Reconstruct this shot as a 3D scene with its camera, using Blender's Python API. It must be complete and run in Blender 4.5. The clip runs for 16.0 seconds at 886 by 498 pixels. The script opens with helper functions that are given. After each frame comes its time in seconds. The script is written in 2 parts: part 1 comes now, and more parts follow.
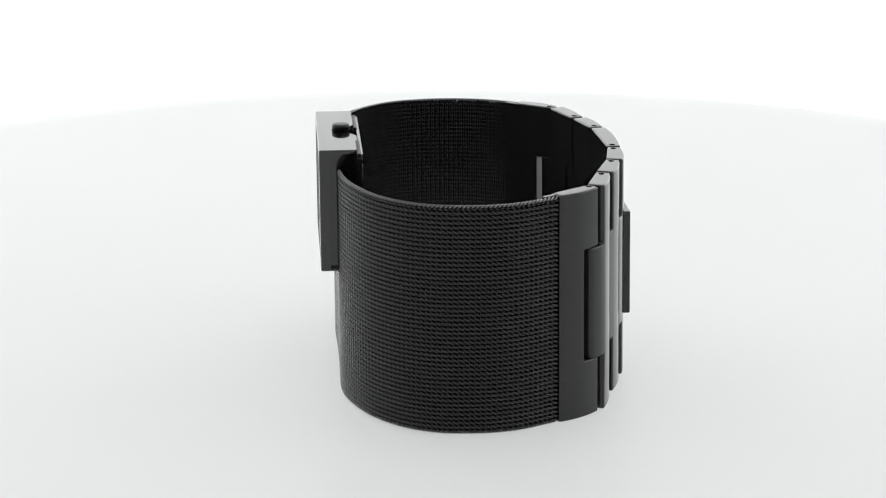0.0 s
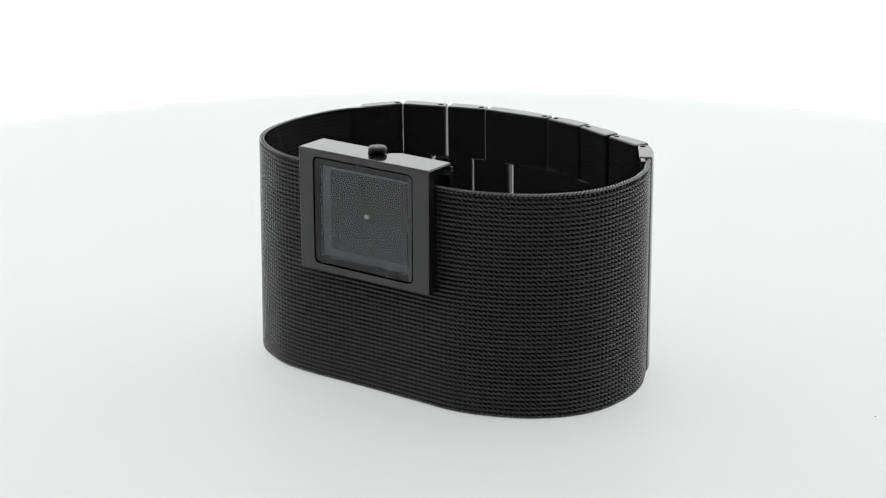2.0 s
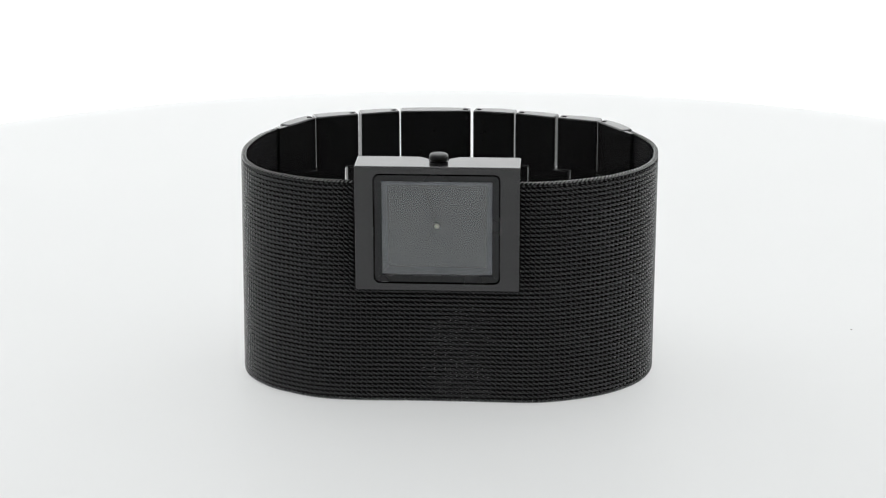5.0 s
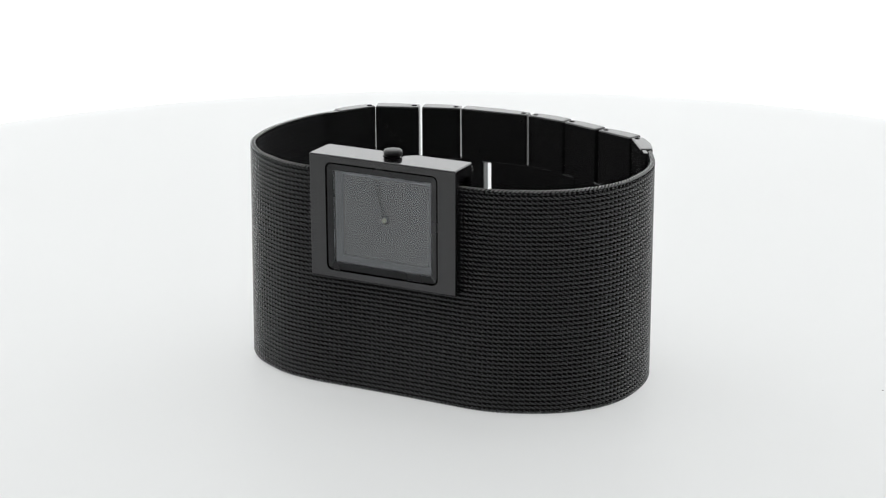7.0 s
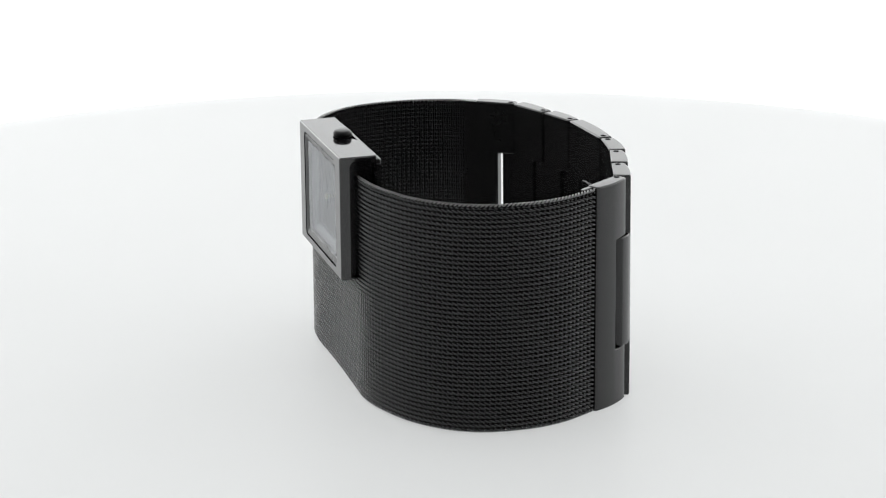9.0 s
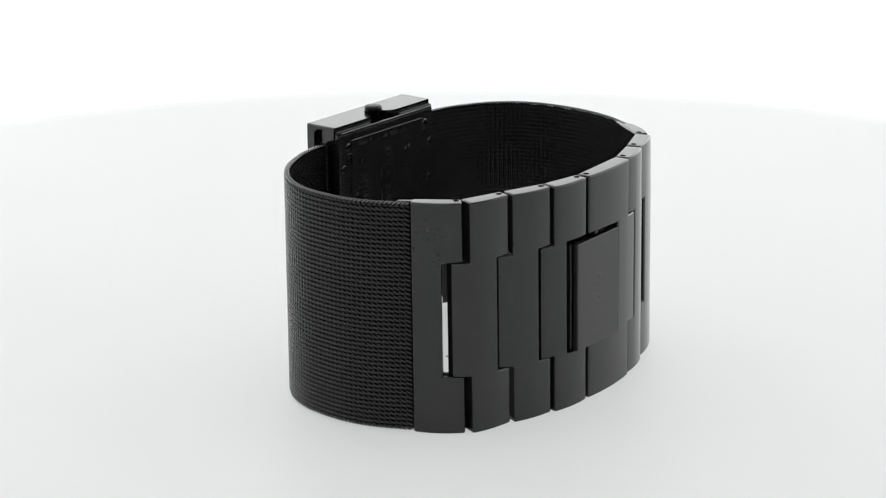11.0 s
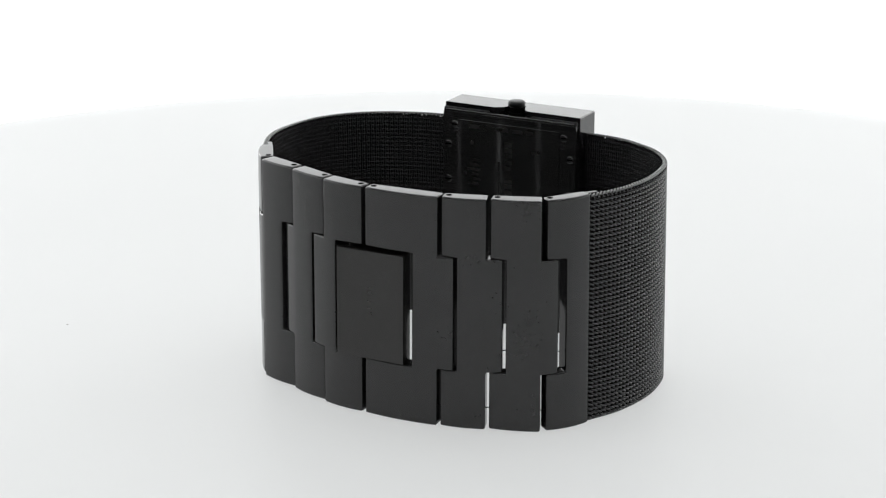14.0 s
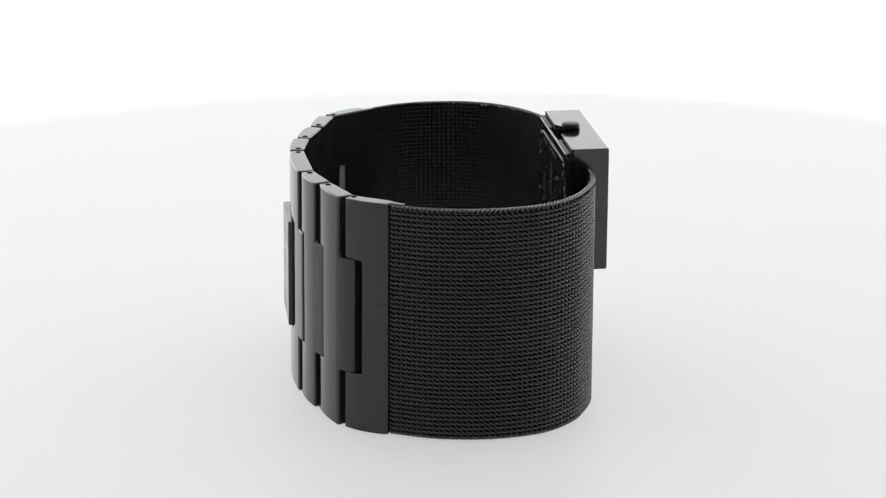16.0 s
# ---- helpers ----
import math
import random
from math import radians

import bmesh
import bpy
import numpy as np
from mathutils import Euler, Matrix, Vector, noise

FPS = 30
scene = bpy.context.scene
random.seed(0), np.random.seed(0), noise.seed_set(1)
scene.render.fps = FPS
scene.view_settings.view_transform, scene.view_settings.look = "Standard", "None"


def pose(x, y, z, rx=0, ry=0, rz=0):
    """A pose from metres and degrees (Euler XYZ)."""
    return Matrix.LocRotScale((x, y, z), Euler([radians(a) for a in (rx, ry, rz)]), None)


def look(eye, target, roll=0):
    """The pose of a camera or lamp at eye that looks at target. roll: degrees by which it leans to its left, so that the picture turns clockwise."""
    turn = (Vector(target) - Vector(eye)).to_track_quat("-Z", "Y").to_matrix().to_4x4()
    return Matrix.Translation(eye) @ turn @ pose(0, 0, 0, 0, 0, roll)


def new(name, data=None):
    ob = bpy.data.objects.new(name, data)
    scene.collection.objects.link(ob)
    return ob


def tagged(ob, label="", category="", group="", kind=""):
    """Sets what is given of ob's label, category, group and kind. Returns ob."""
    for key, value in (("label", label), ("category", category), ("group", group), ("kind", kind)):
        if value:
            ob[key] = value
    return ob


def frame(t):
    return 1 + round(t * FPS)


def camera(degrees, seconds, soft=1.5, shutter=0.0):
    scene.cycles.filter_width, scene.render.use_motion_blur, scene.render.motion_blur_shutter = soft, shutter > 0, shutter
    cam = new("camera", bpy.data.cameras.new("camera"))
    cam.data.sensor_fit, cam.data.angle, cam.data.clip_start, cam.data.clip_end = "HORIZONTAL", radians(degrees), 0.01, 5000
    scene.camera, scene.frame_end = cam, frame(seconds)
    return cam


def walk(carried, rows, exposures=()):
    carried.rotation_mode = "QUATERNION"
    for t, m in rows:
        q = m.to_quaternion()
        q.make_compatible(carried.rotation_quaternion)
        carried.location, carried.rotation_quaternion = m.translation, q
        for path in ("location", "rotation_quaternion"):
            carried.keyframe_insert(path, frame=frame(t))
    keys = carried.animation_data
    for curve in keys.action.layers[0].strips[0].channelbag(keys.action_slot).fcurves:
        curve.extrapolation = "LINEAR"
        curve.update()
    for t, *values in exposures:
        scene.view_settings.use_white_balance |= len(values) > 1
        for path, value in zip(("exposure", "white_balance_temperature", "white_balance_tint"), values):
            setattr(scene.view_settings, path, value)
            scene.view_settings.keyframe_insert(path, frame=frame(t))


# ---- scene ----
MM = 0.001

# ---- camera ----
cam = camera(23.72, 16.0, soft=1.17)
EYE = (0.0, -0.31487, 0.11987)
YAW, PITCH, ROLL = radians(0.366), radians(-17.856), -0.138
AIM = (EYE[0] - math.sin(YAW) * math.cos(PITCH), EYE[1] + math.cos(YAW) * math.cos(PITCH), EYE[2] + math.sin(PITCH))
walk(cam, [(0.0, look(EYE, AIM, ROLL)), (16.0, look(EYE, AIM, ROLL))])

# turn of the turntable, seconds and degrees: it swings round, slows, comes back and goes on
TURN = [(0, -84.2), (0.5, -71.15), (1, -57.95), (1.5, -45.68), (2, -34.75), (2.5, -25.65), (3, -17.3), (3.5, -11.03), (4, -5.6),
        (4.25, -3.35), (4.5, -1.95), (4.75, -1.4), (5, -1.95), (5.25, -3.4), (5.5, -5.55), (6, -10.95), (6.5, -17.3), (7, -25.4),
        (7.5, -34.4), (8, -45.4), (8.5, -57.5), (9, -71.1)]
# from there on it turns at an even pace
TURN += [(9.2, -76.7)] + [(t, -180.25 - 27.2 * (t - 13)) for t in (9.5, 10, 10.5, 11)]
TURN += [(t / 2, -180.25 - 27.2 * (t / 2 - 13) + (0.54 if t % 2 else 0.0)) for t in range(23, 33)]

# ---- light ----
world = bpy.data.worlds.new("studio_air")
scene.world = world
world.use_nodes = True
world.node_tree.nodes["Background"].inputs[0].default_value = (0.97, 1.0, 1.0, 1)
world.node_tree.nodes["Background"].inputs[1].default_value = 0.3
scene.view_settings.exposure = 0.0


def softbox(name, where, aim, size_x, size_y, power):
    lamp = bpy.data.lights.new(name, "AREA")
    lamp.shape, lamp.size, lamp.size_y, lamp.energy = "RECTANGLE", size_x, size_y, power
    lamp.color = (0.99, 1.0, 1.0)
    ob = new(name, lamp)
    ob.matrix_world = look(where, aim)
    return ob


softbox("softbox_overhead", (0.0, 0.18, 0.85), (0, 0.1, 0), 1.3, 1.0, 1.6)
for x, power in ((-0.52, 1.5), (0.52, 1.0)):
    softbox("softbox_side", (x, 0.64, 0.27), (0, 0, 0.02), 0.42, 0.42, power)

# ---- materials ----


def material(name, base, rough, metal=0.0, ior=1.5, scale=900.0, vary=0.12, bump=0.02, rough_vary=0.06, stretch=(1, 1, 1)):
    """A surface with fine grain and broader unevenness in colour, gloss and relief."""
    m = bpy.data.materials.new(name)
    m.use_nodes = True
    nt = m.node_tree
    bsdf = nt.nodes["Principled BSDF"]
    bsdf.inputs["Metallic"].default_value = metal
    bsdf.inputs["IOR"].default_value = ior
    coord = nt.nodes.new("ShaderNodeTexCoord")
    mapping = nt.nodes.new("ShaderNodeMapping")
    mapping.inputs["Scale"].default_value = stretch
    nt.links.new(coord.outputs["Object"], mapping.inputs["Vector"])
    fine = nt.nodes.new("ShaderNodeTexNoise")
    fine.inputs["Scale"].default_value = scale
    fine.inputs["Detail"].default_value = 4
    broad = nt.nodes.new("ShaderNodeTexNoise")
    broad.inputs["Scale"].default_value = scale / 9
    nt.links.new(mapping.outputs[0], fine.inputs["Vector"])
    nt.links.new(mapping.outputs[0], broad.inputs["Vector"])
    mix = nt.nodes.new("ShaderNodeMath")
    mix.operation = "ADD"
    nt.links.new(fine.outputs[0], mix.inputs[0])
    nt.links.new(broad.outputs[0], mix.inputs[1])
    tone = nt.nodes.new("ShaderNodeMapRange")
    tone.inputs["From Min"].default_value, tone.inputs["From Max"].default_value = 0.6, 1.4
    tone.inputs["To Min"].default_value, tone.inputs["To Max"].default_value = 1 - vary, 1 + vary
    nt.links.new(mix.outputs[0], tone.inputs["Value"])
    colour = nt.nodes.new("ShaderNodeVectorMath")
    colour.operation = "SCALE"
    colour.inputs[0].default_value = base
    nt.links.new(tone.outputs[0], colour.inputs["Scale"])
    nt.links.new(colour.outputs[0], bsdf.inputs["Base Color"])
    gloss = nt.nodes.new("ShaderNodeMapRange")
    gloss.inputs["From Min"].default_value, gloss.inputs["From Max"].default_value = 0.3, 0.7
    gloss.inputs["To Min"].default_value, gloss.inputs["To Max"].default_value = max(0.02, rough - rough_vary), rough + rough_vary
    nt.links.new(broad.outputs[0], gloss.inputs["Value"])
    nt.links.new(gloss.outputs[0], bsdf.inputs["Roughness"])
    if bump:
        relief = nt.nodes.new("ShaderNodeBump")
        relief.inputs["Strength"].default_value = bump
        relief.inputs["Distance"].default_value = 0.05 * MM
        nt.links.new(fine.outputs[0], relief.inputs["Height"])
        nt.links.new(relief.outputs[0], bsdf.inputs["Normal"])
    return m


STEEL = material("polished_black_steel", (0.013, 0.013, 0.013), 0.09, ior=1.5, scale=1500, bump=0.02, rough_vary=0.04)
PLATE = material("brushed_black_clasp", (0.008, 0.0075, 0.0065), 0.2, ior=1.52, scale=1800, bump=0.02, stretch=(0.1, 1, 1))
CASE = material("satin_black_case", (0.0075, 0.007, 0.0078), 0.1, ior=1.63, scale=2200, bump=0.03, stretch=(0.08, 1, 1))
WIRE = material("black_wire_mesh", (0.011, 0.011, 0.0115), 0.25, ior=1.46, scale=1500, vary=0.06, bump=0, rough_vary=0.015)
EDGE = material("polished_strap_edge", (0.008, 0.008, 0.008), 0.2, ior=2.0, scale=1500, vary=0.2)
BEZEL = material("glossy_black_gasket", (0.006, 0.006, 0.007), 0.25, ior=1.45, scale=1200)
KNOB = material("blackened_crown", (0.005, 0.005, 0.005), 0.35, ior=1.32, scale=1500, bump=0.02)
DIAL = material("charcoal_dial", (0.046, 0.047, 0.052), 0.1, ior=1.55, rough_vary=0.005, scale=200, vary=0.01, bump=0)
REHAUT = material("charcoal_inner_ring", (0.2, 0.21, 0.23), 0.4, scale=2500, bump=0)
HAND = material("matt_black", (0.006, 0.006, 0.007), 0.4, ior=1.3, scale=1500)
HUB = material("cream_cap", (0.97, 0.95, 0.72), 0.35, scale=1500)
BACK = material("black_case_back", (0.013, 0.013, 0.013), 0.07, ior=1.55, scale=1500, bump=0, rough_vary=0.03)
BLACK = material("pin_hole_black", (0.003, 0.003, 0.003), 0.9, ior=1.05, scale=1500)
ENGRAVED = material("etched_lettering", (0.008, 0.0075, 0.0068), 0.3, scale=2500, vary=0.3, bump=0)
DUST = material("dust_speck", (0.4, 0.39, 0.37), 0.9, scale=3000)
WALL = material("white_studio_wall", (0.8, 0.8, 0.8), 0.9, scale=20, vary=0.02, bump=0)

GLASS = bpy.data.materials.new("watch_glass")
GLASS.use_nodes = True
gt = GLASS.node_tree
gt.nodes.remove(gt.nodes["Principled BSDF"])
clear, shine, share, pick = (gt.nodes.new("ShaderNode" + kind) for kind in ("BsdfTransparent", "BsdfAnisotropic", "Fresnel", "MixShader"))
clear.inputs["Color"].default_value = (0.97, 0.98, 0.985, 1)
shine.inputs["Color"].default_value = (0.97, 0.98, 1, 1)
shine.inputs["Roughness"].default_value = 0.03
share.inputs["IOR"].default_value = 1.62
gt.links.new(share.outputs[0], pick.inputs[0])
gt.links.new(clear.outputs[0], pick.inputs[1])
gt.links.new(shine.outputs[0], pick.inputs[2])
gt.links.new(pick.outputs[0], gt.nodes["Material Output"].inputs["Surface"])

# the disc's emission stands in for light shining up through it
ACRYLIC = material("glowing_white_acrylic", (0.27, 0.274, 0.276), 0.5, ior=1.22, scale=60, vary=0.012, bump=0, rough_vary=0.05)
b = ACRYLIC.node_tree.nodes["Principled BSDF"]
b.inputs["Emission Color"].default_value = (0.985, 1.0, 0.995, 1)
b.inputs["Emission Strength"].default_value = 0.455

# the backdrop gives off its own light, in place of lamps shining on it
GLOW = bpy.data.materials.new("self_lit_white_backdrop")
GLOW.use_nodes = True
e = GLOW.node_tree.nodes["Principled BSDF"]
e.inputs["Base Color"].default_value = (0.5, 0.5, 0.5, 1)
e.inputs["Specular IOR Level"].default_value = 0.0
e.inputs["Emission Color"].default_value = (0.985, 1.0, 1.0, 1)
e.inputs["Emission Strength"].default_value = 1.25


# ---- building helpers ----


def part(name, bm, mat, parent, label="", smooth=0.0):
    """Links a bmesh as one mesh object under a thing or a part."""
    me = bpy.data.meshes.new(name)
    bmesh.ops.recalc_face_normals(bm, faces=bm.faces)
    bm.to_mesh(me)
    bm.free()
    me.materials.append(mat)
    if smooth:
        me.shade_smooth()
        me.set_sharp_from_angle(angle=radians(smooth))
    ob = new(name, me)
    if smooth:
        even = ob.modifiers.new("even_shading", "WEIGHTED_NORMAL")
        even.keep_sharp, even.weight = True, 100
    ob.parent = parent
    return tagged(ob, label)


def box(x0, x1, y0, y1, z0, z1, bevel=0.0, segments=2):
    bm = bmesh.new()
    bmesh.ops.create_cube(bm, size=1)
    for v in bm.verts:
        v.co = Vector(((x0, x1)[v.co.x > 0], (y0, y1)[v.co.y > 0], (z0, z1)[v.co.z > 0])) * MM
    if bevel:
        bmesh.ops.bevel(bm, geom=bm.edges[:], offset=bevel * MM, segments=segments, affect="EDGES", profile=0.5)
    return bm


def drum(radius, height, at, axis="z", sides=32, bevel=0.0):
    bm = bmesh.new()
    bmesh.ops.create_cone(bm, cap_ends=True, segments=sides, radius1=radius * MM, radius2=radius * MM, depth=height * MM)
    if bevel:
        rim = [ed for ed in bm.edges if abs(ed.verts[0].co.z - ed.verts[1].co.z) < 1e-7]
        bmesh.ops.bevel(bm, geom=rim, offset=bevel * MM, segments=3, affect="EDGES", profile=0.5)
    turn = pose(0, 0, 0, 90) if axis == "y" else pose(0, 0, 0)
    bmesh.ops.transform(bm, matrix=Matrix.Translation(Vector(at) * MM) @ turn, verts=bm.verts)
    return bm


def lathe(profile, at, sides=40):
    """A turned solid about the upright axis: profile of (radius, height) from the top down."""
    bm = bmesh.new()
    loops = []
    for r, z in profile:
        n = sides if r else 1
        loops.append([bm.verts.new((Vector(at) + Vector((r * math.cos(2 * math.pi * k / n), r * math.sin(2 * math.pi * k / n), z))) * MM) for k in range(n)])
    for p, q in zip(loops, loops[1:]):
        for k in range(sides):
            j = (k + 1) % sides
            if len(p) == 1:
                bm.faces.new((p[0], q[k], q[j]))
            elif len(q) == 1:
                bm.faces.new((p[k], q[0], p[j]))
            else:
                bm.faces.new((p[k], q[k], q[j], p[j]))
    return bm


def ring(x0, x1, z0, z1, wide, y_out, y_in, y_deep, round_by=0.6):
    """A rectangular frame lying in the x-z plane: outer edge at y_out, inner edge at y_in, down to y_deep."""
    bm = bmesh.new()

    def loop(grow, y):
        pts = []
        r = max(round_by - grow, 0.12)
        a0, a1, c0, c1 = x0 + grow, x1 - grow, z0 + grow, z1 - grow
        for cx, cz, start in ((a1 - r, c1 - r, 0), (a0 + r, c1 - r, 90), (a0 + r, c0 + r, 180), (a1 - r, c0 + r, 270)):
            for k in range(5):
                a = radians(start + k * 22.5)
                pts.append(bm.verts.new(Vector((cx + r * math.cos(a), y, cz + r * math.sin(a))) * MM))
        return pts

    loops = [loop(0, y_deep), loop(0, y_out + 0.08), loop(0.08, y_out), loop(wide - 0.08, y_in), loop(wide, y_in + 0.08), loop(wide, y_deep)]
    for p, q in zip(loops, loops[1:] + loops[:1]):
        for i in range(len(p)):
            j = (i + 1) % len(p)
            bm.faces.new((p[i], p[j], q[j], q[i]))
    return bm


# ---- setting: turntable, backdrop, room ----
disc = bmesh.new()
rim = [(177 + 13 * math.sin(radians(a)), -3.0 + 3.0 * math.cos(radians(a))) for a in range(0, 91, 10)] + [(189.5, -8.0)]
loops = [[disc.verts.new(Vector((r * math.cos(2 * math.pi * k / 220), r * math.sin(2 * math.pi * k / 220), z)) * MM) for k in range(220)] for r, z in rim]
for p, q in zip(loops, loops[1:]):
    for k in range(220):
        disc.faces.new((p[k], p[(k + 1) % 220], q[(k + 1) % 220], q[k]))
disc.faces.new(loops[0])
disc.faces.new(loops[-1])
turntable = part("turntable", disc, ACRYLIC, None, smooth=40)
tagged(turntable, "round white translucent acrylic turntable disc, given a soft glow as if lit from below", "turntable")
speck = bmesh.new()
bmesh.ops.create_icosphere(speck, subdivisions=1, radius=0.15 * MM)
for v in speck.verts:
    v.co = Vector((v.co.x * 1.5 + 0.0649, v.co.y + 0.0157, v.co.z * 0.5 + 0.00008))
part("dust_speck", speck, DUST, turntable, "tiny grey speck of dust")
tagged(part("turntable_base", drum(120, 60, (0, 0, -38.1), sides=96, bevel=4), WALL, None, smooth=40),
       "plain white round base under the turntable", "base", kind="structure")

bd = bmesh.new()
# seamless sweep: flat behind the turntable, then curving up into an upright wall
SWEEP = [(0.215, -0.066), (0.45, -0.066), (0.62, -0.062), (0.74, -0.04), (0.83, 0.01), (0.89, 0.09), (0.93, 0.2), (0.95, 0.36), (0.955, 1.1)]
rows_bd = []
for k in range(49):
    a = radians(-12 + 204 * k / 48)
    ring_bd = SWEEP + [(r + 0.015, z - 0.003) for r, z in reversed(SWEEP)]
    rows_bd.append([bd.verts.new((r * math.cos(a), r * math.sin(a), z)) for r, z in ring_bd])
for p, q in zip(rows_bd, rows_bd[1:]):
    for i in range(len(p)):
        bd.faces.new((p[i], p[(i + 1) % len(p)], q[(i + 1) % len(p)], q[i]))
bd.faces.new(rows_bd[0])
bd.faces.new(rows_bd[-1])
tagged(part("backdrop", bd, GLOW, None, smooth=60), "curved seamless white studio backdrop, made to glow in place of light on it", "backdrop", kind="structure")
tagged(part("floor", box(-1600, 1600, -1600, 1600, -90, -70), WALL, None), "plain white table surface under the turntable", "floor", kind="structure")
tagged(part("ceiling", box(-1600, 1600, -1600, 1600, 1500, 1520), WALL, None), "plain white studio ceiling", "ceiling", kind="structure")
for nm, lims in (("wall_south", (-1600, 1600, -1620, -1600)), ("wall_north", (-1600, 1600, 1600, 1620)),
                 ("wall_west", (-1620, -1600, -1600, 1600)), ("wall_east", (1600, 1620, -1600, 1600))):
    tagged(part(nm, box(*lims, -70, 1500), WALL, None), "plain white studio wall", "wall", kind="structure")

# ---- the watch ----
watch = new("wristwatch")
tagged(watch, "black square-faced wristwatch with wide wire-mesh and link bracelet, standing upright", "wristwatch")

TOP, STEP_HI, STEP_LO = 34.9, 26.0, 8.8
SEAM_R, SEAM_L = Vector((27.8, 12.1)), Vector((-29.1, 13.75))
# outer line of the mesh strap, seen from above, from one end link round the front to the other
STRAP = [(-29.1, 13.75), (-31.7, 8.6), (-33.1, 3.0), (-33.3, -2.0), (-32.5, -7.0), (-30.8, -10.6), (-28.0, -13.8), (-25.0, -15.8),
         (-20.6, -17.8), (-15.0, -18.6), (-7.0, -18.6), (0.5, -18.7), (7.5, -18.9), (11.5, -18.95), (15.2, -18.4), (19.3, -17.0),
         (22.9, -15.2), (26.1, -12.7), (28.7, -9.6), (30.5, -5.7), (31.2, -1.5), (31.2, 2.8), (30.2, 7.0), (27.8, 12.1)]


def spline(points, per=24):
    pts = [Vector(p) for p in points]
    pts = [2 * pts[0] - pts[1]] + pts + [2 * pts[-1] - pts[-2]]
    out = []
    for a, b_, c, d in zip(pts, pts[1:], pts[2:], pts[3:]):
        for k in range(per):
            t = k / per
            out.append(0.5 * (2 * b_ + (c - a) * t + (2 * a - 5 * b_ + 4 * c - d) * t * t + (3 * b_ - a - 3 * c + d) * t ** 3))
    out.append(pts[-2])
    return np.array([tuple(p) for p in out])


def solid(name, verts, faces, mat, parent):
    me = bpy.data.meshes.new(name)
    me.from_pydata((np.concatenate(verts) * MM).tolist(), [], np.concatenate(faces).tolist())
    me.materials.append(mat)
    me.shade_smooth()
    ob = new(name, me)
    ob.parent = parent
    return ob


def mesh_strap(parent):
    """Woven strap: upright flattened wire coils, side by side and hooked into one another."""
    line = spline(STRAP)
    seg = np.hypot(*np.diff(line, axis=0).T)
    run = np.concatenate([[0], np.cumsum(seg)])
    tang = np.gradient(line, axis=0)
    tang /= np.linalg.norm(tang, axis=1)[:, None]
    length = run[-1]
    pitch, gap, half_w, half_t, wire, depth = 0.69, 0.8, 0.54, 0.3, 0.21, 0.56
    count = int((length - 1.0) / gap)
    steps, sides = 10, 5
    verts, faces = [], []
    base = 0
    for j in range(count):
        s0 = 0.6 + (length - 1.2) * j / (count - 1)
        x0, y0 = np.interp(s0, run, line[:, 0]), np.interp(s0, run, line[:, 1])
        high = TOP - 0.53
        if -14.0 < x0 < 9.35 and y0 < -10:
            high = 19.6
        turns = int(round((high - 0.3) / pitch))
        ph = np.linspace(0, 2 * math.pi * turns, turns * steps + 1)
        s = np.clip(s0 - half_w * np.sin(ph), 0, length)
        cx, cy = np.interp(s, run, line[:, 0]), np.interp(s, run, line[:, 1])
        tx, ty = np.interp(s, run, tang[:, 0]), np.interp(s, run, tang[:, 1])
        off = half_t * np.cos(ph) - depth
        # the strap runs counter-clockwise seen from above, so its outside is to the right of the tangent
        px, py, pz = cx + ty * off, cy - tx * off, 0.46 + pitch * ph / (2 * math.pi) + 0.1 * np.sin(ph)
        P = np.stack([px, py, pz], 1)
        D = np.gradient(P, axis=0)
        D /= np.linalg.norm(D, axis=1)[:, None]
        A = np.cross(D, np.array([0.0, 0.0, 1.0]))
        A /= np.linalg.norm(A, axis=1)[:, None]
        B = np.cross(D, A)
        ring_a = 2 * math.pi * np.arange(sides) / sides
        V = P[:, None, :] + wire * (np.cos(ring_a)[None, :, None] * A[:, None, :] + np.sin(ring_a)[None, :, None] * B[:, None, :])
        n = len(P)
        V = V.reshape(-1, 3)
        V[:, 2] = np.clip(V[:, 2], 0.02, None)
        verts.append(V)
        i = np.arange(n - 1)[:, None] * sides + np.arange(sides)[None, :]
        k = np.arange(n - 1)[:, None] * sides + (np.arange(sides)[None, :] + 1) % sides
        F = np.stack([i, k, k + sides, i + sides], -1).reshape(-1, 4) + base
        faces.append(F)
        base += len(V)
    # straight rods added behind the coils, so that no light shows through the weave
    rods = 2 * count
    for j in range(rods):
        s0 = 0.4 + (length - 0.8) * j / (rods - 1)
        x0, y0 = np.interp(s0, run, line[:, 0]), np.interp(s0, run, line[:, 1])
        tx, ty = np.interp(s0, run, tang[:, 0]), np.interp(s0, run, tang[:, 1])
        high = 19.4 if (-14.0 < x0 < 9.35 and y0 < -10) else TOP - 0.58
        a = 2 * math.pi * np.arange(6) / 6
        inward = depth + 0.26
        # thinner rods under the case, so that pinpoints of light come through
        thick = 0.232 - (0.037 * (1 - ((x0 - 1.0) / 13.0) ** 2) if (-12.0 < x0 < 14.0 and y0 < -10) else 0.0)
        ring_r = np.stack([x0 - ty * inward + thick * np.cos(a), y0 + tx * inward + thick * np.sin(a)], 1)
        V = np.concatenate([np.c_[ring_r, np.full(6, 0.3)], np.c_[ring_r, np.full(6, high)]])
        verts.append(V)
        faces.append(np.array([[i, (i + 1) % 6, (i + 1) % 6 + 6, i + 6] for i in range(6)]) + base)
        base += 12
    weave = solid("mesh_strap", verts, faces, WIRE, parent)
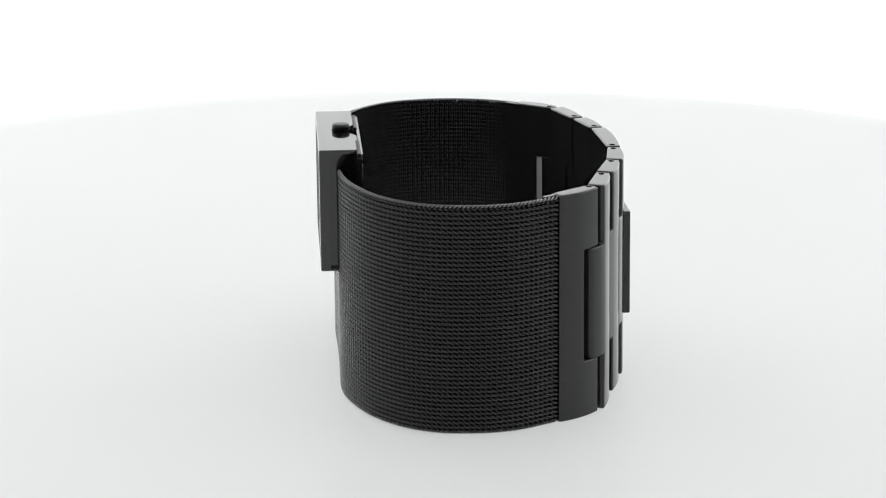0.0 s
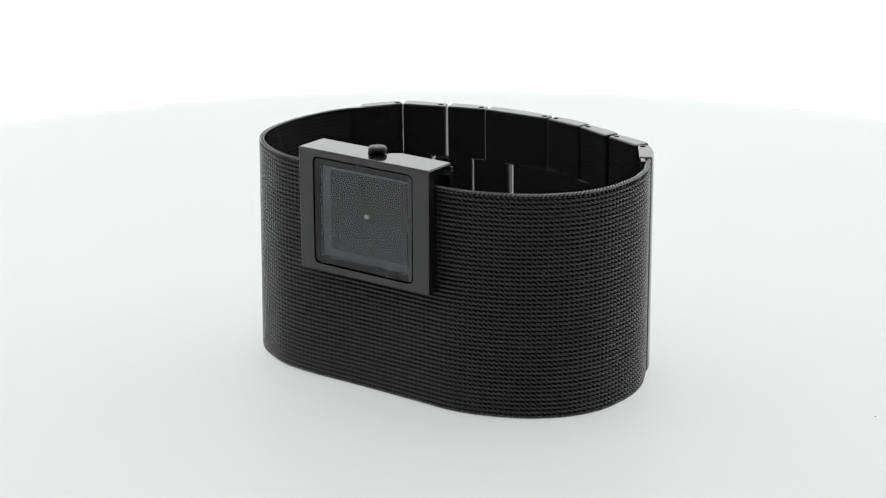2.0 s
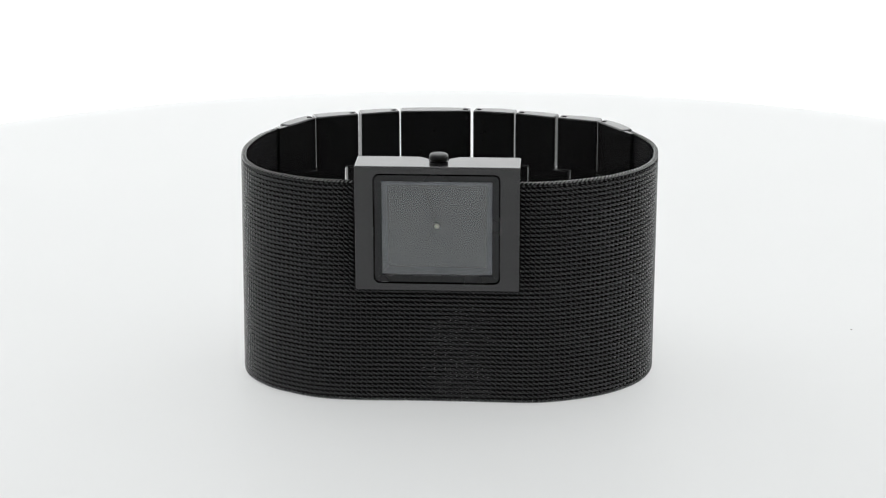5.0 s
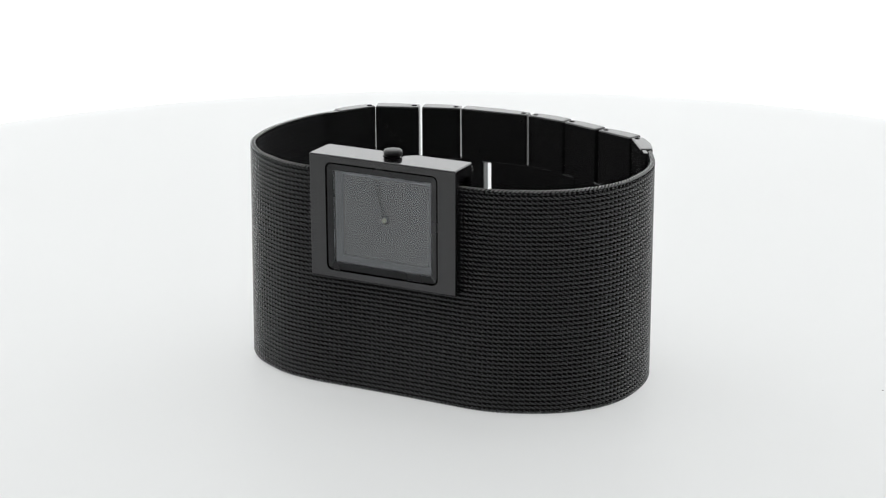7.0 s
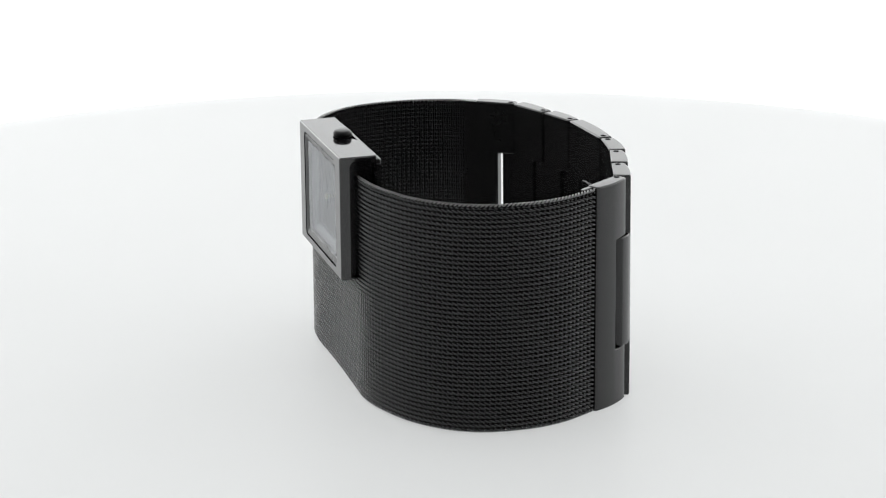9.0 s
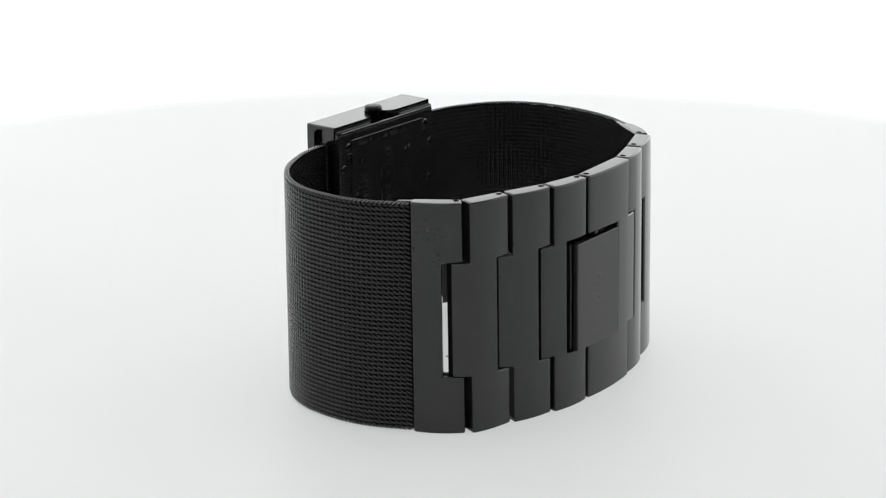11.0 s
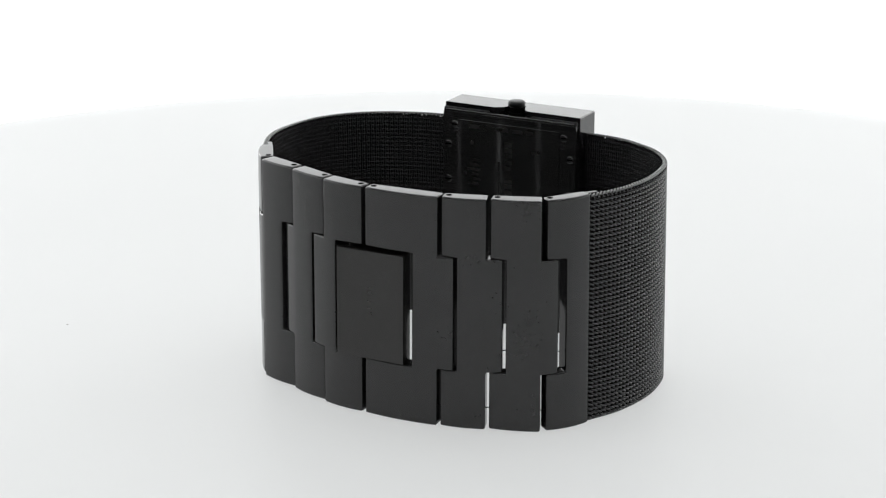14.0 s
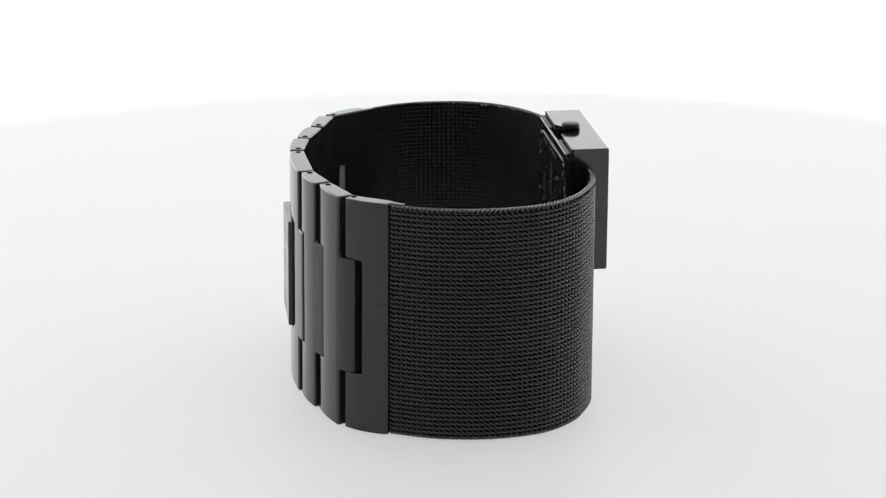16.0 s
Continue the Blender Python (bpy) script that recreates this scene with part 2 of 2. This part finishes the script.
    tagged(weave, "black woven steel wire mesh strap", kind="stuff")
    # twisted polished rope along both edges
    verts, faces, base = [], [], 0
    for z in (TOP - 0.4, 0.36):
        for phase in (0.0, math.pi):
            s = np.arange(0.2, length - 0.2, 0.1)
            ph = 2 * math.pi * s / 1.3 + phase
            cx, cy = np.interp(s, run, line[:, 0]), np.interp(s, run, line[:, 1])
            tx, ty = np.interp(s, run, tang[:, 0]), np.interp(s, run, tang[:, 1])
            off = 0.27 * np.cos(ph) - depth + 0.06
            P = np.stack([cx + ty * off, cy - tx * off, z + 0.14 * np.sin(ph)], 1)
            away = ~((cx > -14.0) & (cx < 9.35) & (cy < -10)) if z > 10 else np.ones(len(s), bool)
            for piece in np.split(np.arange(len(s)), np.where(np.diff(away.astype(int)) != 0)[0] + 1):
                if not away[piece[0]] or len(piece) < 3:
                    continue
                Q = P[piece]
                D = np.gradient(Q, axis=0)
                D /= np.linalg.norm(D, axis=1)[:, None]
                A = np.cross(D, np.array([0.0, 0.0, 1.0]))
                A /= np.linalg.norm(A, axis=1)[:, None]
                B = np.cross(D, A)
                ring_a = 2 * math.pi * np.arange(sides) / sides
                V = (Q[:, None, :] + 0.15 * (np.cos(ring_a)[None, :, None] * A[:, None, :] + np.sin(ring_a)[None, :, None] * B[:, None, :])).reshape(-1, 3)
                verts.append(V)
                n = len(Q)
                i = np.arange(n - 1)[:, None] * sides + np.arange(sides)[None, :]
                k = np.arange(n - 1)[:, None] * sides + (np.arange(sides)[None, :] + 1) % sides
                faces.append(np.stack([i, k, k + sides, i + sides], -1).reshape(-1, 4) + base)
                base += len(V)
    tagged(solid("strap_edge", verts, faces, EDGE, weave), "polished twisted edge of the strap", kind="stuff")
    return weave


def link_mesh(wing, mid, thick=2.1, crown=0.6, bevel=0.26, wrap=0.0):
    """A bracelet link. Along its width u it has two wings (bottom and top) from wing[0] to wing[1] and a middle from mid[0] to mid[1];
    the outside is gently domed, and wrap bends the part of the middle that overhangs the wings. Local x is along the bracelet, local y outward."""
    cuts = sorted({round(v, 4) for v in (*wing, *mid)})
    us = []
    for p, q in zip(cuts, cuts[1:]):
        n = max(1, int((q - p) / 0.8))
        us += [p + (q - p) * k / n for k in range(n)]
    us.append(cuts[-1])
    zs = [0.0, STEP_LO, STEP_HI, TOP]
    zc = [(0.0, wing), (1, mid), (2, wing)]
    bm = bmesh.new()
    centre, reach = (us[0] + us[-1]) / 2, (us[-1] - us[0]) / 2
    outer, inner = {}, {}

    def vert(store, i, j, out):
        if (i, j) not in store:
            dome = crown * (1 - ((us[i] - centre) / reach) ** 2)
            bend = wrap * max(0.0, wing[0] - us[i], us[i] - wing[1]) ** 2
            inset = centre + (us[i] - centre) * (1 - 0.14 / reach)
            store[i, j] = bm.verts.new(Vector((us[i] if out else inset, dome - bend if out else -thick - 0.5 * bend, zs[j])) * MM)
        return store[i, j]

    cells = set()
    for j, (_, span) in enumerate(zc):
        for i in range(len(us) - 1):
            if us[i] >= span[0] - 1e-3 and us[i + 1] <= span[1] + 1e-3:
                cells.add((i, j))
    for i, j in cells:
        bm.faces.new([vert(outer, *c, True) for c in ((i, j), (i + 1, j), (i + 1, j + 1), (i, j + 1))])
        bm.faces.new([vert(inner, *c, False) for c in ((i, j), (i, j + 1), (i + 1, j + 1), (i + 1, j))])
        for di, dj, c0, c1 in ((-1, 0, (i, j), (i, j + 1)), (1, 0, (i + 1, j), (i + 1, j + 1)), (0, -1, (i, j), (i + 1, j)), (0, 1, (i, j + 1), (i + 1, j + 1))):
            if (i + di, j + dj) not in cells:
                bm.faces.new((outer[c0] if c0 in outer else vert(outer, *c0, True), vert(outer, *c1, True), vert(inner, *c1, False), vert(inner, *c0, False)))
    bmesh.ops.recalc_face_normals(bm, faces=bm.faces)
    sharp = [ed for ed in bm.edges if len(ed.link_faces) == 2 and ed.calc_face_angle(0) > radians(35)]
    bmesh.ops.bevel(bm, geom=sharp, offset=bevel * MM, segments=3, affect="EDGES", profile=0.5)
    return bm


def placed(bm, start, end):
    """Moves a link so that its local x runs from start to end in plan, outside to the left of that way or right, away from the middle."""
    d = (end - start).normalized()
    n = Vector((-d.y, d.x))
    if n.dot((start + end) / 2) < 0:
        n = -n
    m = Matrix(((d.x, n.x, 0, start.x * MM), (d.y, n.y, 0, start.y * MM), (0, 0, 1, 0), (0, 0, 0, 1)))
    bmesh.ops.transform(bm, matrix=m, verts=bm.verts)
    return bm, m


def pin_hole(parent, m, u, inset=1.1):
    # no hole is cut: a black plug carries the dark inside it
    at = m @ (Vector((u, -inset, TOP - 0.35)) * MM)
    return part("pin_hole", drum(0.44, 0.74, at / MM, sides=20), BLACK, parent, "small black plug for the dark of a pin hole", smooth=40)


def bracelet(parent):
    joints = [Vector(p) for p in ((23.65, 18.65), (16.3, 21.3), (9.45, 23.95), (2.0, 25.45), (-10.3, 24.8), (-17.12, 22.7), (-24.85, 19.8))]
    shift = 2.4
    slacks = (0.62, 0.21, 0.2, 0.33, 0.23, 0.24, 0.56)
    # end pieces: from each joint back to the strap
    for a, seam, slack in ((joints[0], SEAM_R, slacks[0]), (joints[-1], SEAM_L, slacks[-1])):
        w = (seam - a).length
        bm, m = placed(link_mesh((slack - 0.2, w), (slack + shift + 0.42, w), thick=1.9, crown=0.5), a, seam)
        end = part("end_link", bm, STEEL, parent, "polished black end piece of the bracelet", smooth=40)
        pin_hole(end, m, slack + 0.7)
        bm, _ = placed(box(w - 1.2, w + 1.9, -1.75, -1.02, 0.15, TOP - 0.12, bevel=0.12), a, seam)
        part("tongue", bm, STEEL, end, smooth=40)
    for k, (a, b_) in enumerate(zip(joints, joints[1:])):
        w = (b_ - a).length
        u0, u1 = slacks[k], w - slacks[k + 1]
        wing = (u0, u1)
        mid = ((u0 - shift, u1 - shift), (u0 - shift, u1 - shift), (u0 - shift, u1 - 4.6), (u0 + 7.85, u1 + shift), (u0 + shift, u1 + shift), (u0 + shift, u1 + shift))[k]
        hole = u1 - 0.95 if k < 3 else u0 + 0.95
        bm, m = placed(link_mesh(wing, mid, wrap=0.15 if k in (0, 5) else 0.0), a, b_)
        ob = part("bracelet_link", bm, STEEL, parent, "polished black steel bracelet link" if k != 3 else "wide polished black clasp link", smooth=40)
        pin_hole(ob, m, hole)
    # thin hinge pins that show in the gaps
    for a, side in zip(joints, (1, 1, 1, 0, -1, -1, -1)):
        n = Vector(a).normalized()
        d = Vector((n.y, -n.x))
        spots = [(a, 2.9)] + ([(a + d * shift * side, 11.6)] if side else [])
        for at, z in spots:
            c = at - n * 1.1
            bm, _ = placed(box(-0.55, 0.55, -0.07, 0.07, z - 0.06, z + 0.06), c, c + d)
            part("hinge_pin", bm, BLACK, parent)
    # folding clasp: inner leaf and raised cover plate
    edge_a, edge_b = Vector((5.75, 25.15)), Vector((-4.8, 25.15))
    bm, _ = placed(box(-0.9, 10.2, -2.4, -1.4, 8.4, 26.4, bevel=0.15), edge_a, edge_b)
    part("clasp_leaf", bm, STEEL, parent, smooth=40)
    bm, m = placed(box(-0.25, 10.95, 0.0, 1.15, 8.95, 25.6, bevel=0.16), edge_a, edge_b)
    plate = part("clasp_plate", bm, PLATE, parent, "raised black clasp cover plate", smooth=40)
    bm, _ = placed(box(-0.75, -0.42, -1.8, 0.2, 9.2, 25.4, bevel=0.1), edge_a, edge_b)
    part("clasp_lip", bm, STEEL, plate, smooth=40)
    for k in range(11):
        z = 11.6 + k * 1.05
        bm, _ = placed(box(4.9, 5.75, 1.1, 1.158, z, z + 0.12 + 0.42 * (k % 3 == 1)), edge_a, edge_b)
        part("engraving", bm, ENGRAVED, plate)


CX0, CX1, CZ0, CZ1, CYF, CYB = -14.05, 10.1, 18.75, 37.68, -21.3, -15.65
HX, HZ = -2.05, 28.4
CROWN_X, CROWN_Y = -1.9, -17.6


def case_body():
    bm = bmesh.new()
    V = lambda x, y, z: bm.verts.new(Vector((x, y, z)) * MM)
    deep = CZ1 - 1.6
    # notch round the crown, open to the rear
    arc = [(CROWN_X + 1.5 * math.cos(radians(a)), CROWN_Y + 1.5 * math.sin(radians(a))) for a in range(20, -201, -20)]
    notch = [(CROWN_X + 3.0, CYB)] + [(CROWN_X + 1.9, CYB - 0.75)] + arc + [(CROWN_X - 1.9, CYB - 0.75), (CROWN_X - 3.0, CYB)]
    top = [V(CX0, CYF, CZ1), V(CX1, CYF, CZ1), V(CX1, CYB, CZ1)] + [V(x, y, CZ1) for x, y in notch] + [V(CX0, CYB, CZ1)]
    low = [V(x, y, deep) for x, y in notch]
    nt = top[3:3 + len(notch)]
    bot = [V(CX0, CYF, CZ0), V(CX1, CYF, CZ0), V(CX1, CYB, CZ0), V(CX0, CYB, CZ0)]
    bm.faces.new(top)
    bm.faces.new(low)
    for i in range(len(notch) - 1):
        bm.faces.new((nt[i], nt[i + 1], low[i + 1], low[i]))
    # one side has a pocket into which the strap runs, the other is plain
    bm.faces.new((bot[0], bot[3], top[-1], top[0]))
    for x, inward, rim_v in ((CX1, -1.0, (bot[1], bot[2], top[2], top[1])),):
        ya, yb, za, zb, rr = CYF + 1.5, CYB - 0.25, CZ0 + 0.3, CZ1 - 0.6, 1.0
        round_top = [(ya + rr - rr * math.cos(radians(a)), zb - rr + rr * math.sin(radians(a))) for a in (90, 60, 30, 0)]
        hole = [(ya, za), (yb, za), (yb, zb)] + round_top
        lip = [V(x, y, z) for y, z in hole]
        floor_v = [V(x + inward, y, z) for y, z in hole]
        bm.faces.new((rim_v[0], rim_v[1], lip[1], lip[0]))
        bm.faces.new((rim_v[1], rim_v[2], lip[2], lip[1]))
        bm.faces.new((rim_v[2], rim_v[3], lip[5], lip[4], lip[3], lip[2]))
        bm.faces.new((rim_v[3], rim_v[0], lip[0], lip[6], lip[5]))
        for i in range(len(lip)):
            k = (i + 1) % len(lip)
            bm.faces.new((lip[i], lip[k], floor_v[k], floor_v[i]))
        bm.faces.new(floor_v)
    bm.faces.new(bot)
    bm.faces.new([bot[3], bot[2], top[2], nt[0], low[0], low[-1], nt[-1], top[-1]])
    # front with the window sunk into it
    w = (-11.35, 7.3, 19.85, 36.6)
    r = 0.95
    corners = []
    for cx, cz, start in ((w[0] + r, w[2] + r, 180), (w[1] - r, w[2] + r, 270), (w[1] - r, w[3] - r, 0), (w[0] + r, w[3] - r, 90)):
        corners.append([V(cx + r * math.cos(radians(start + 22.5 * k)), CYF, cz + r * math.sin(radians(start + 22.5 * k))) for k in range(5)])
    fr = [bot[0], bot[1], top[1], top[0]]
    for i in range(4):
        j = (i + 1) % 4
        bm.faces.new([fr[i], fr[j], corners[j][2], corners[j][1], corners[j][0], corners[i][4], corners[i][3], corners[i][2]])
    win = [v for c in corners for v in c]
    sunk = [V(v.co.x / MM, CYF + 2.2, v.co.z / MM) for v in win]
    for i in range(len(win)):
        j = (i + 1) % len(win)
        bm.faces.new((win[i], win[j], sunk[j], sunk[i]))
    bm.faces.new(sunk)
    bmesh.ops.recalc_face_normals(bm, faces=bm.faces)
    frame_edges = [ed for ed in bm.edges if ed.calc_face_angle(0) > radians(50) and all(v in fr + bot + [top[2], top[-1]] for v in ed.verts)]
    bmesh.ops.bevel(bm, geom=frame_edges, offset=0.22 * MM, segments=5, affect="EDGES", profile=0.5)
    return bm


def hand(angle, length, tail, w0, w1, y):
    """A flat tapered hand from the middle, angle in degrees clockwise from twelve as one reads the dial."""
    bm = bmesh.new()
    a = radians(angle)
    d, n = Vector((math.sin(a), 0, math.cos(a))), Vector((math.cos(a), 0, -math.sin(a)))
    c = Vector((HX, y, HZ))
    pts = [c - d * tail + n * w0, c + d * length + n * w1, c + d * length - n * w1, c - d * tail - n * w0]
    f = [bm.verts.new(p * MM) for p in pts]
    bk = [bm.verts.new((p + Vector((0, 0.12, 0))) * MM) for p in pts]
    bm.faces.new(f)
    bm.faces.new(bk[::-1])
    for i in range(4):
        bm.faces.new((f[i], f[(i + 1) % 4], bk[(i + 1) % 4], bk[i]))
    return bm


def watch_case(parent):
    case = part("watch_case", case_body(), CASE, parent, "satin black rectangular steel case")
    part("bezel", ring(-11.17, 7.12, 20.03, 36.42, 1.05, -21.2, -21.0, -19.06, round_by=0.82), BEZEL, case, "glossy black inner frame of the glass", smooth=45)
    part("dial_ring", ring(-10.12, 6.07, 21.08, 35.37, 0.8, -20.45, -19.85, -19.1, round_by=0.2), REHAUT, case, "charcoal sloping ring round the dial", smooth=45)
    part("dial", box(-9.9, 5.87, -19.55, -19.07, 21.3, 35.15), DIAL, case, "plain charcoal dial without numerals")
    # two panes, each open on its underside; the second is added for the inner face's reflection
    for name, y, owner in (("watch_glass", -20.98, case), ("inner_layer", -20.72, None)):
        pane = box(-10.13, 6.08, y, y + 0.2, 21.07, 35.38)
        bmesh.ops.delete(pane, geom=[fc for fc in pane.faces if all(v.co.y > (y + 0.1) * MM for v in fc.verts)], context="FACES_ONLY")
        layer = part(name, pane, GLASS, owner or glass, "clear flat watch glass" if owner else "")
        layer.visible_shadow = False
        glass = layer if owner else glass
    part("minute_hand", hand(-16.5, 6.0, 0.5, 0.19, 0.15, -20.1), HAND, case, smooth=30)
    part("hour_hand", hand(213, 3.1, 0.4, 0.19, 0.15, -19.9), HAND, case, smooth=30)
    part("hand_cap", drum(0.37, 0.4, (HX, -20.2, HZ), axis="y", sides=24, bevel=0.1), HUB, case, "cream round cap at the middle of the dial", smooth=40)
    part("hand_collar", drum(0.66, 0.2, (HX, -19.75, HZ), axis="y", sides=24), HAND, case, smooth=40)
    crown = part("crown", lathe([(0.0, 1.1), (0.9, 1.06), (1.24, 0.98), (1.38, 0.82), (1.42, 0.6), (1.38, 0.2), (1.24, 0.05), (0.0, 0.0)],
                                (CROWN_X, CROWN_Y, CZ1)), KNOB, case, "small round black crown", smooth=50)
    part("crown_stem", lathe([(0.0, 0.05), (1.08, 0.05), (1.08, -0.75), (1.34, -0.85), (1.34, -1.55), (0.0, -1.55)], (CROWN_X, CROWN_Y, CZ1)),
         BLACK, crown, smooth=40)
    # rear cover with screws and ribs
    back = part("case_back", box(-13.75, 10.0, CYB + 0.01, CYB + 0.8, 14.5, 36.4, bevel=0.1), BACK, case, "black case back with screws and engraving", smooth=40)
    part("back_rim", box(-13.4, 9.5, CYB + 0.5, CYB + 0.98, 36.45, 36.85, bevel=0.12), CASE, back, smooth=40)
    for x, z in ((-11.65, 34.3), (-12.8, 30.9), (-12.8, 25.0), (-11.65, 19.0), (7.85, 34.3), (9.0, 30.9), (9.0, 25.0), (7.85, 19.0)):
        screw = part("screw", drum(0.68, 0.3, (x, CYB + 0.85, z), axis="y", sides=24, bevel=0.2), CASE, back, smooth=40)
        part("slot", box(x - 0.45, x + 0.45, CYB + 0.95, CYB + 1.02, z - 0.09, z + 0.09), BLACK, screw)
    for x0, x1 in ((-13.75, -5.6), (1.8, 10.0)):
        part("shoulder", box(x0, x1, CYB + 0.012, CYB + 0.72, 36.2, 37.05, bevel=0.25), HAND, back, smooth=40)
    part("back_panel", box(-10.9, 7.1, CYB + 0.6, CYB + 1.0, 15.2, 35.3, bevel=0.16), BACK, back, "glossy raised middle of the case back", smooth=40)
    for x in (-11.4, 7.6):
        ring_bm = drum(0.5, 0.25, (x, CYB + 0.86, 32.9), axis="y", sides=20, bevel=0.1)
        part("rivet", ring_bm, CASE, back, smooth=40)
    # etched lettering, too faint to read
    for k in range(10):
        z = 32.4 - k * 1.0
        part("engraving", box(-2.6, -1.3, CYB + 0.9, CYB + 1.02, z - 0.72, z), ENGRAVED, back)
    for k, wide in enumerate((1.9, 0.5, 3.6, 2.2, 1.4)):
        x = (5.2, 2.6, 1.7, -2.3, -4.9)[k]
        part("engraving", box(x - wide, x, CYB + 0.9, CYB + 1.015, 34.05, 34.65), ENGRAVED, back)
    for k in range(6):
        part("engraving", box(3.1 + 0.35 * (k % 2), 4.6 + 0.4 * (k % 3), CYB + 0.9, CYB + 1.015, 28.6 - k * 0.8, 29.0 - k * 0.8), ENGRAVED, back)
    for x, z in ((4.6, 31.6), (5.9, 26.4), (-6.4, 31.2), (-7.3, 31.4)):
        part("engraving", drum(0.3, 0.1, (x, CYB + 0.97, z), axis="y", sides=12), ENGRAVED, back)
    part("engraving", box(-0.4, -0.05, CYB + 0.9, CYB + 1.015, 22.5, 29.0), ENGRAVED, back)
    return case


mesh_strap(watch)
bracelet(watch)
# the loop widens a little towards its foot, at the links and at one end of the strap
for ob in watch.children_recursive:
    co = np.empty(len(ob.data.vertices) * 3)
    ob.data.vertices.foreach_get("co", co)
    co = co.reshape(-1, 3) / MM
    low = 1 - co[:, 2] / TOP
    co[:, 0] -= 0.5 * (low - 0.45) * np.clip((-co[:, 0] - 8) / 20, 0, 1)
    co[:, 1] += 0.65 * low * np.clip((co[:, 1] - 2) / 16, 0, 1)
    ob.data.vertices.foreach_set("co", (co * MM).ravel())
    ob.data.update()
case_turn = Matrix.Translation(Vector((-2, -18.4, 0)) * MM)
watch_case(watch).matrix_basis = case_turn @ pose(0, 0, 0, 0, 0, -0.9) @ case_turn.inverted()


def motions():
    rows = [(t, pose(0, 0, 0, 0, 0, a)) for t, a in TURN]
    walk(turntable, rows)
    walk(watch, rows)


motions()
